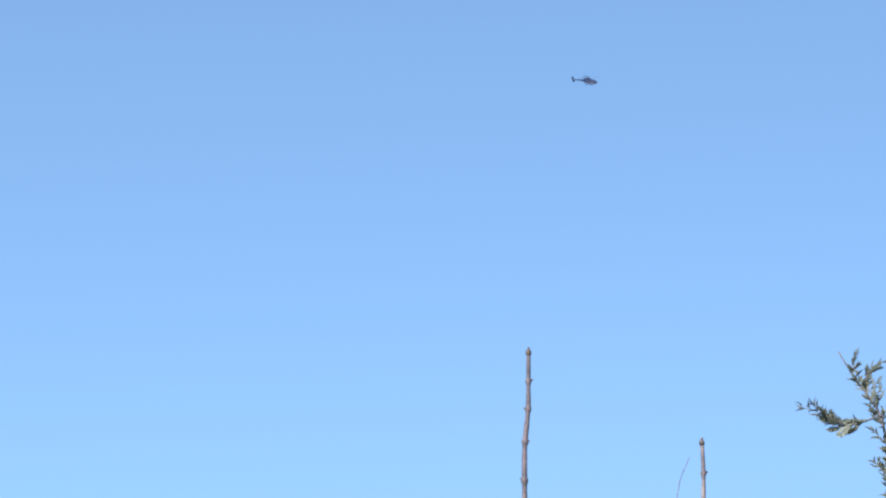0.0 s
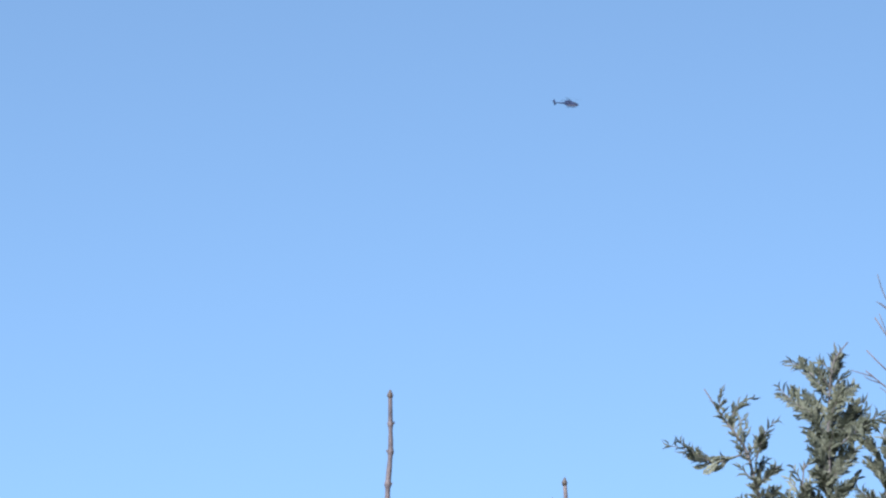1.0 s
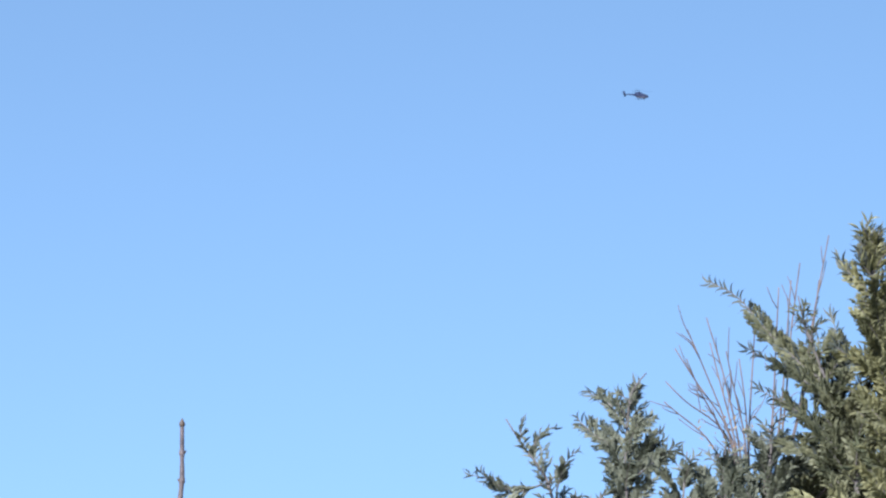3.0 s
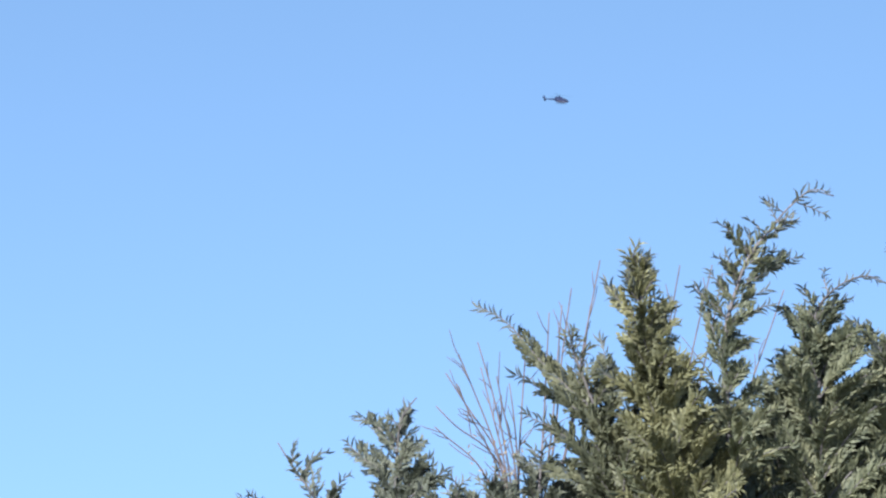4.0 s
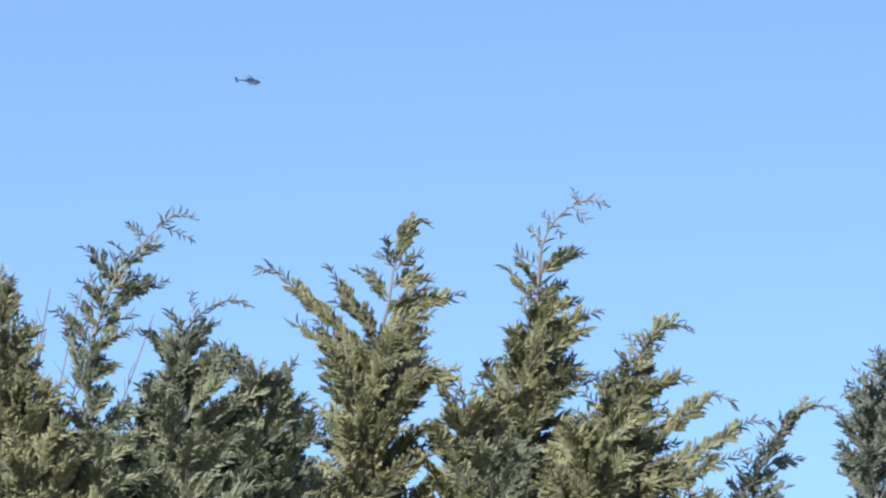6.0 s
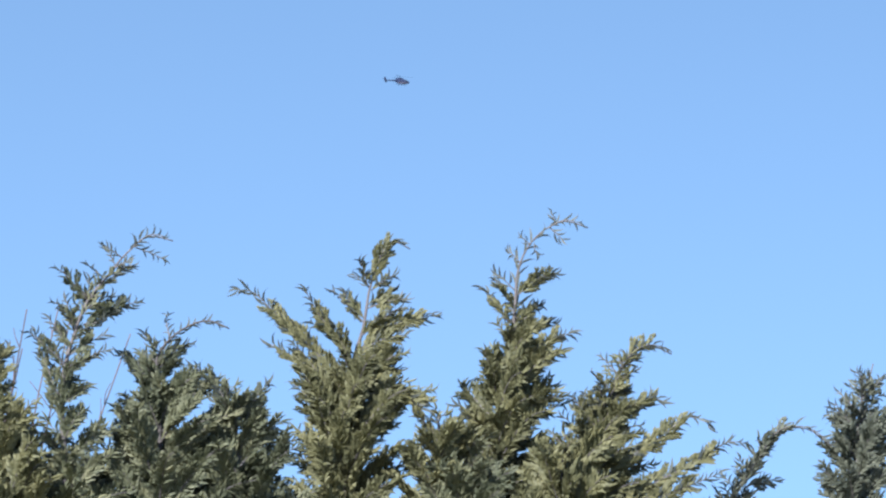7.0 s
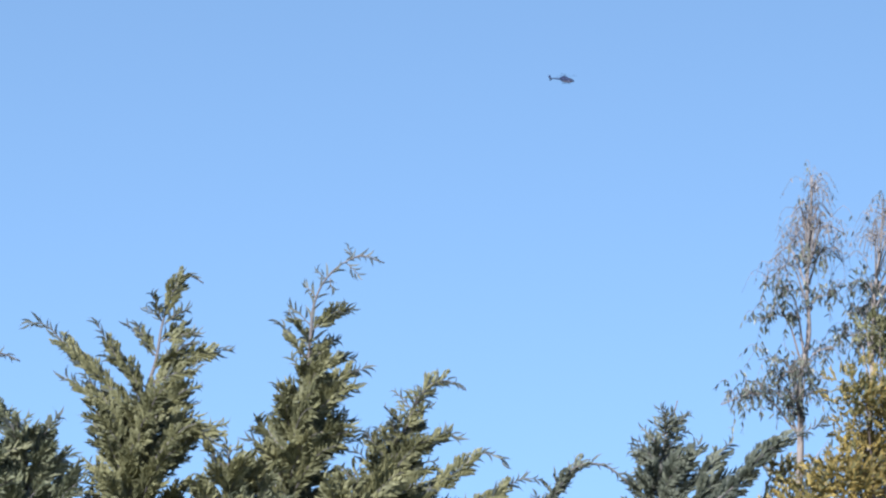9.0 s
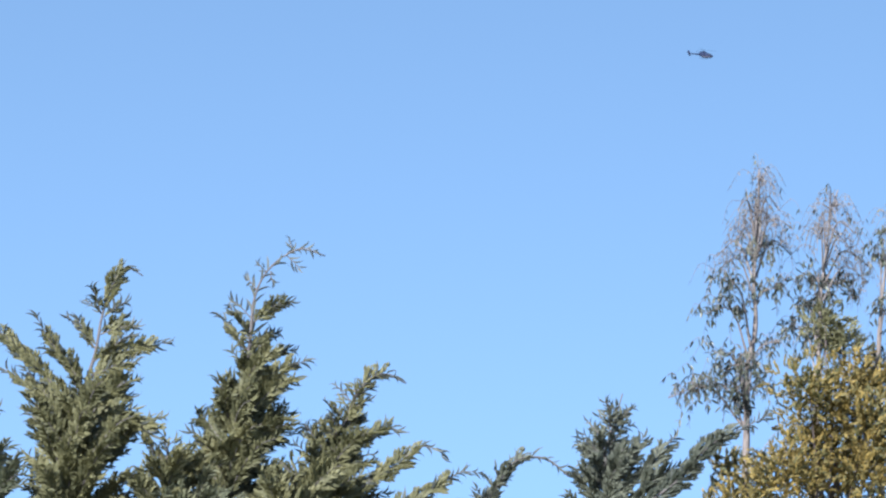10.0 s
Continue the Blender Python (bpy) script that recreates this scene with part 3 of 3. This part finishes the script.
def gum_tree(label, depth, seed, trunk, clumps, wisps):
    """A gum tree: pale trunk, limbs to hanging clumps of narrow leaves, and thin russet top twigs."""
    rng = np.random.default_rng(seed)
    x0, z0 = trunk[0]
    base = np.array((x0 - 0.1, depth, ground_at(x0) - 0.05))
    root = tagged(new("gum_tree"), label, "tree", "gum trees")
    root.location = base
    line = curve_through([tuple(base), (x0 + 0.06, depth + 0.1, z0 * 0.5)] + [(x, depth, z) for x, z in trunk], 0.05)
    below = line[-1, 2] - line[:, 2]
    v, f = tube(line - base, np.clip(0.004 + 0.009 * below + 0.001 * below ** 2, 0.004, 0.16), 8)
    child("trunk", raw_mesh("trunk", v, f, GUM_BARK, True), root)

    def limb_to(x, z, up, spread, twigs, leaves, leaf_mat, leaf_long, hang):
        target = np.array((x, depth + rng.uniform(-0.35, 0.35), z + 0.08))
        start_z = z - up
        i = int(np.argmin(np.abs(line[:, 2] - start_z)))
        a = line[i]
        pts = [a, a * 0.45 + target * 0.55 + (0, 0, 0.172), target]
        main, tb = stem_to(base, pts, 0.006 + 0.006 * np.linalg.norm(target - a), 0.003)
        stems, spots = [tb], []
        for k in range(twigs):
            s = main[rng.integers(len(main) // 2, len(main))]
            way = rng.normal(size=3) * (1, 0.8, 0.55)
            r = spread * rng.uniform(0.5, 1.25)
            end = s + r * unit(way) + (0, 0, -hang * rng.uniform(0.3, 1.2))
            twig, tb = stem_to(base, [s, (s + end) / 2 + (0, 0, 0.35 * r + 0.3 * hang), end], 0.0022, 0.001, 3, 0.04)
            stems.append(tb)
            for m in range(leaves):
                q = twig[int(rng.uniform(0.25, 1.0) * (len(twig) - 1))]
                drop = unit(rng.normal(size=3) * 0.42 + (0, 0, -0.95))
                spots.append((q, drop, rng.normal(size=3), leaf_long * rng.uniform(0.6, 1.25), rng.uniform(0.8, 1.5)))
        v, f = joined(stems)
        branch = child("branch", raw_mesh("branch", v, f, GUM_BARK if leaf_mat is GUM_LEAF else RUSSET, True), root)
        if spots:
            v, f = placed(LEAVES, spots, rng)
            child("foliage", raw_mesh("foliage", v - base, f, leaf_mat), branch)

    for x, z in clumps:
        limb_to(x, z - 0.03, rng.uniform(0.15, 0.35), 0.19, 21, 8, GUM_LEAF, 0.054, 0.09)
    for x, z in wisps:
        limb_to(x, z - 0.23, rng.uniform(0.05, 0.2), 0.18, 30, 5, RUSSET, 0.027, 0.12)
        limb_to(x, z - 0.10, 0.12, 0.16, 6, 2, GUM_LEAF, 0.045, 0.08)
    # fuller lower crown
    for k in range(9):
        z = ground_at(x0) + 2.6 + 0.42 * k
        limb_to(x0 + rng.uniform(-0.7, 0.7), z, 0.4, 0.35, 10, 9, GUM_LEAF, 0.11, 0.2)


gum_tree("slender gum tree with sparse hanging leaves and russet top", 46.6, 31,
         [(11.54, 6.83), (11.55, 7.31), (11.55, 7.67), (11.60, 7.90), (11.59, 8.23), (11.61, 8.57), (11.62, 8.80), (11.62, 8.95)],
         [(11.39, 8.15), (11.28, 7.95), (11.64, 8.38), (11.76, 8.13), (11.42, 7.58), (11.20, 7.46), (11.04, 7.44), (11.64, 7.50), (11.76, 7.79), (11.33, 7.70), (11.49, 7.44)],
         [(11.48, 8.68), (11.75, 8.73), (11.62, 8.93), (11.35, 8.44), (11.83, 8.59), (11.59, 8.73)])
gum_tree("gum tree with wispy top above ochre sprays", 46.6, 32,
         [(11.98, 6.83), (12.01, 7.72), (12.03, 8.23), (12.06, 8.46), (12.10, 8.74), (12.13, 8.83)],
         [(11.96, 8.16), (12.19, 8.14), (12.01, 7.86), (12.23, 7.83), (11.83, 7.89), (11.88, 8.03)],
         [(12.24, 8.55), (12.01, 8.62), (12.12, 8.74), (12.33, 8.38)])
gum_tree("gum tree with dark hanging leaf clusters", 46.6, 33,
         [(12.42, 6.84), (12.40, 7.89), (12.46, 8.52), (12.48, 8.74)],
         [(12.42, 8.30), (12.53, 8.01), (12.55, 8.45), (12.36, 7.72), (12.48, 7.59)],
         [(12.54, 8.66)])


# ---- ochre bush ----
def ochre_bush(seed):
    rng = np.random.default_rng(seed)
    x0, depth = 12.0, 46.2
    base = np.array((x0, depth, ground_at(x0) - 0.05))
    root = tagged(new("ochre_bush"), "ochre-yellow flowering bush below the gum trees", "bush")
    root.location = base
    line = curve_through([tuple(base), (12.05, depth, 4.0), (12.0, depth, 6.3)], 0.1)
    v, f = tube(line - base, np.linspace(0.1, 0.03, len(line)), 7)
    child("trunk", raw_mesh("trunk", v, f, TWIG_BARK, True), root)
    for x, z, r in ((12.05, 7.93, 0.15), (11.93, 7.47, 0.22), (12.23, 7.55, 0.22), (11.41, 6.98, 0.13), (11.98, 7.17, 0.26), (12.28, 6.97, 0.26),
                    (11.82, 6.94, 0.24), (12.15, 7.80, 0.14), (12.34, 7.25, 0.24), (12.09, 6.95, 0.26), (11.62, 6.86, 0.18),
                    (12.09, 7.37, 0.2), (11.54, 6.67, 0.25), (12.04, 6.57, 0.35), (12.54, 6.62, 0.35), (12.54, 7.22, 0.3), (12.49, 7.52, 0.2)):
        tip = np.array((x, depth + rng.uniform(-0.3, 0.3), z + r * 0.5))
        start = line[-1 - rng.integers(0, 6)]
        main, tb = stem_to(base, [start, start * 0.5 + tip * 0.5 + (0.03, 0, 0.05), tip], 0.012, 0.003)
        spots = []
        for k in range(int(210 * (r / 0.22) ** 2)):
            o = unit(rng.normal(size=3)) * r * rng.uniform(0.1, 1.15) * (1, 1, 0.85)
            q = tip - (0, 0, r * 0.5) + o
            way = unit(o) * 0.6 + (0.1, 0, 0.5) + rng.normal(size=3) * 0.45
            spots.append((q, way, rng.normal(size=3), rng.uniform(0.055, 0.11), 1.15))
        branch = child("branch", raw_mesh("branch", *tb, TWIG_BARK, True), root)
        v, f = placed(TUFTS, spots, rng)
        child("foliage", raw_mesh("foliage", v - base, f, OCHRE if rng.random() < 0.85 else OLIVE), branch)


ochre_bush(5)


# ---- bare shrub with withered leaves ----
def bare_shrub(seed):
    rng = np.random.default_rng(seed)
    depth, x0 = 45.1, 4.35
    base = np.array((x0, depth, ground_at(x0) - 0.05))
    root = tagged(new("bare_shrub"), "leafless red-brown shrub with a few orange leaves", "shrub")
    root.location = base
    crotch = np.array((4.36, depth, 5.6))
    _, tb = stem_to(base, [tuple(base), (4.30, depth, 3.0), tuple(crotch)], 0.05, 0.022, 7, 0.15)
    child("trunk", raw_mesh("trunk", *tb, TWIG_BARK, True), root)
    for x, z, bx in ((3.98, 7.14, 4.22), (4.10, 7.22, 4.28), (3.84, 6.80, 4.16), (3.97, 6.93, 4.20), (3.90, 7.02, 4.22), (4.12, 7.05, 4.26), (4.22, 6.98, 4.32), (4.40, 7.12, 4.36), (4.87, 7.72, 4.65),
                     (4.69, 7.56, 4.57), (4.63, 7.43, 4.55), (4.55, 7.37, 4.50), (4.81, 7.45, 4.65), (5.37, 7.68, 5.15), (5.35, 7.42, 5.10), (5.57, 7.67, 5.30),
                     (5.64, 7.64, 5.35), (6.02, 7.52, 5.65), (3.83, 6.66, 4.05), (4.30, 6.93, 4.35)):
        tip = np.array((x, depth + rng.uniform(-0.2, 0.2), z))
        mid = np.array((bx, depth + rng.uniform(-0.1, 0.1), 6.45 + 0.1 * rng.random()))
        line, tb = stem_to(base, [crotch, mid, mid * 0.4 + tip * 0.6 + rng.normal(size=3) * 0.012, tip], 0.0095, 0.004, 5, 0.06)
        stems, spots = [tb], []
        for k in range(5):
            s = line[int(rng.uniform(0.5, 0.93) * len(line))]
            end = s + rng.uniform(0.08, 0.24) * unit(unit(tip - mid) + rng.normal(size=3) * (0.5, 0.5, 0.15))
            _, tb = stem_to(base, [s, (s + end) / 2 + rng.normal(size=3) * 0.008, end], 0.0036, 0.0022, 4, 0.04)
            stems.append(tb)
        for k in range(10):
            s = line[int(rng.uniform(0.3, 0.8) * len(line))]
            if s[2] < 6.6:
                spots.append((s + rng.normal(size=3) * 0.05, rng.normal(size=3), rng.normal(size=3), rng.uniform(0.025, 0.045), 1.5))
        v, f = joined(stems)
        branch = child("branch", raw_mesh("branch", v, f, TWIG_BARK, True), root)
        if spots:
            v, f = placed(LEAVES, spots, rng)
            child("withered_leaves", raw_mesh("withered_leaves", v - base, f, ORANGE), branch, "withered orange leaves")


bare_shrub(9)


# ---- bare shoots ----
def bare_shoot(label, points, nodes, thick):
    """A leafless upright shoot: jointed stem with swollen nodes and a pointed bud."""
    depth = 44.0
    x0 = points[-1][0]
    base = np.array((x0, depth, ground_at(x0) - 0.05))
    root = tagged(new("bare_shoot"), label, "sapling", "bare shoots")
    root.location = base
    top = points[0][1]
    line = curve_through([tuple(base), (x0 - 0.02, depth, 2.6)] + [(x, depth, z) for x, z in reversed(points)], 0.012)
    radii = []
    for q in line:
        d = top - q[2]
        r = thick * (0.74 + 0.22 * min(1, d / 0.5) + 0.28 * min(2, d / 3))
        for k in nodes:
            r += thick * 0.38 * math.exp(-((d - k) / 0.013) ** 2)
            r -= thick * 0.12 * math.exp(-((d - k - 0.05) / 0.03) ** 2)
        radii.append(r)
    v, f = tube(line - base, radii, 10)
    stem = child("stem", raw_mesh("stem", v, f, STEM_BARK, True), root)
    tip = line[-1] - base
    bud = np.array([tip + (0, 0, z) for z in np.linspace(-0.03, 0.022, 9)])
    v, f = tube(bud, thick * np.array([0.8, 1.0, 1.12, 1.15, 1.0, 0.75, 0.55, 0.4, 0.12]), 9)
    child("terminal_bud", raw_mesh("terminal_bud", v, f, BUD, True), root, "dark pointed terminal bud")
    for i, k in enumerate(nodes[:4]):
        at = line[int(np.argmin(np.abs(line[:, 2] - (top - k))))] - base
        sgn = (-1) ** i
        v, f = spindle(at + (sgn * thick * 0.9, 0, 0), (sgn * 0.6, -0.3, 0.8), 0.022, 0.008)
        child("side_bud", raw_mesh("side_bud", v, f, BUD), stem, "small brown side bud")


bare_shoot("tall leafless grey-pink shoot with swollen joints", [(0.88, 6.44), (0.88, 6.25), (0.88, 6.10), (0.86, 5.85), (0.86, 5.57)],
           [0.19, 0.36, 0.56, 0.80, 1.05, 1.3, 1.6], 0.0165)
bare_shoot("shorter leafless grey-pink shoot with swollen joints", [(1.94, 5.89), (1.95, 5.69), (1.95, 5.53)],
           [0.20, 0.42, 0.66, 0.9, 1.2, 1.5], 0.0155)


def dry_stalk():
    depth = 44.0
    base = np.array((1.8, depth, ground_at(1.8) - 0.05))
    line = curve_through([tuple(base), (1.75, depth, 4.0), (1.788, depth, 5.53), (1.808, depth, 5.65), (1.865, depth, 5.79)], 0.05)
    v, f = tube(line - base, np.linspace(0.012, 0.0022, len(line)), 6)
    ob = tagged(new("dry_stalk", raw_mesh("dry_stalk", v, f, TWIG_BARK, True)), "thin curved dry stalk beside the shoots", "stalk")
    ob.location = base


dry_stalk()


# ---- helicopter ----
def lofted(sections, sides=20):
    """A hull through sections of (x, z, half width, half height)."""
    verts, faces = [], []
    for x, z, w, h in sections:
        for k in range(sides):
            a = 2 * math.pi * k / sides
            verts.append((x, w * math.cos(a), z + h * math.sin(a)))
    for i in range(len(sections) - 1):
        for k in range(sides):
            a, b = i * sides + k, i * sides + (k + 1) % sides
            faces.append((a, b, b + sides, a + sides))
    bm = bmesh.new()
    vs = [bm.verts.new(v) for v in verts]
    for q in faces:
        bm.faces.new([vs[i] for i in q])
    bm.faces.new(list(reversed(vs[:sides])))
    bm.faces.new(vs[-sides:])
    bmesh.ops.recalc_face_normals(bm, faces=bm.faces)
    return bm


def box(size, at, turn=None, bevel=0.02):
    bm = bmesh.new()
    bmesh.ops.create_cube(bm, size=1)
    bmesh.ops.scale(bm, vec=size, verts=bm.verts)
    bmesh.ops.bevel(bm, geom=bm.edges[:], offset=min(bevel, 0.3 * min(size)), segments=2, affect="EDGES")
    if turn:
        bmesh.ops.rotate(bm, cent=(0, 0, 0), matrix=turn.to_3x3(), verts=bm.verts)
    bmesh.ops.translate(bm, vec=at, verts=bm.verts)
    return bm


def rod(points, radius, sides=8):
    v, f = tube(curve_through(points, 0.15), np.full(len(curve_through(points, 0.15)), radius), sides)
    bm = bmesh.new()
    vs = [bm.verts.new(q) for q in v]
    for q in f:
        bm.faces.new([vs[i] for i in q])
    return bm


def helicopter():
    root = tagged(new("helicopter"), "small dark helicopter with a pale belly in flight", "helicopter")
    root.matrix_world = pose(5.6, 3000, 452, 0, 2, -12)
    part("fuselage", lofted([(-2.2, 0.35, 0.35, 0.38), (-1.6, 0.25, 0.7, 0.75), (-0.6, 0.1, 0.95, 1.0), (0.8, 0.0, 1.0, 1.05), (2.0, -0.15, 0.95, 0.92),
                             (3.0, -0.35, 0.75, 0.66), (3.7, -0.5, 0.42, 0.38), (4.0, -0.56, 0.1, 0.1)]), NAVY, root)
    part("belly", lofted([(-1.2, -0.45, 0.5, 0.35), (0.2, -0.62, 0.85, 0.5), (1.8, -0.66, 0.86, 0.5), (3.1, -0.68, 0.62, 0.38), (3.95, -0.66, 0.2, 0.16)]), PALE, root, "pale belly panel")
    part("canopy", lofted([(1.3, 0.25, 0.8, 0.6), (2.2, 0.12, 0.84, 0.62), (3.0, -0.1, 0.66, 0.5), (3.62, -0.3, 0.34, 0.3)]), CANOPY, root, "dark tinted canopy")
    part("engine_cowling", lofted([(-1.9, 0.95, 0.3, 0.25), (-1.2, 1.1, 0.5, 0.4), (0.3, 1.15, 0.5, 0.38), (1.1, 1.0, 0.3, 0.2)]), NAVY, root)
    part("tail_boom", lofted([(-6.2, 0.55, 0.14, 0.16), (-4.0, 0.45, 0.22, 0.26), (-1.8, 0.3, 0.34, 0.4)], 14), NAVY, root)
    part("tail_fin", box((0.8, 0.12, 2.3), (-6.35, 0, 0.75), pose(0, 0, 0, 0, -18, 0)), NAVY, root)
    part("stabiliser", box((0.6, 2.4, 0.09), (-4.7, 0, 0.5)), NAVY, root)
    hub = part("rotor_mast", rod([(0, 0, 1.4), (0, 0, 1.7), (0, 0, 2.05)], 0.14), STEEL, root)
    for k in range(3):
        turn = pose(0, 0, 0, 0, 0, 22 + 120 * k)
        at = turn @ Vector((2.75, 0, 2.0))
        part("rotor_blade", box((5.1, 0.2, 0.035), at, turn @ pose(0, 0, 0, 4, 1.5, 0), 0.01), STEEL, hub)
    tail = part("tail_rotor_hub", rod([(-6.5, -0.1, 0.75), (-6.5, -0.2, 0.75), (-6.5, -0.32, 0.75)], 0.09), STEEL, root)
    for k in range(2):
        turn = pose(0, 0, 0, 0, 35 + 180 * k, 0)
        at = Vector((-6.5, -0.3, 0.75)) + turn @ Vector((0.5, 0, 0))
        part("tail_blade", box((0.9, 0.03, 0.16), at, turn, 0.008), STEEL, tail)
    for y in (-1.05, 1.05):
        skid = part("skid", rod([(-1.4, y, -1.45), (0.5, y, -1.45), (2.4, y, -1.45), (2.9, y, -1.25)], 0.045), STEEL, root)
        for x in (-0.5, 1.7):
            part("skid_strut", rod([(x, y * 0.6, -0.7), (x, y * 0.85, -1.15), (x, y, -1.43)], 0.04), STEEL, skid)


helicopter()
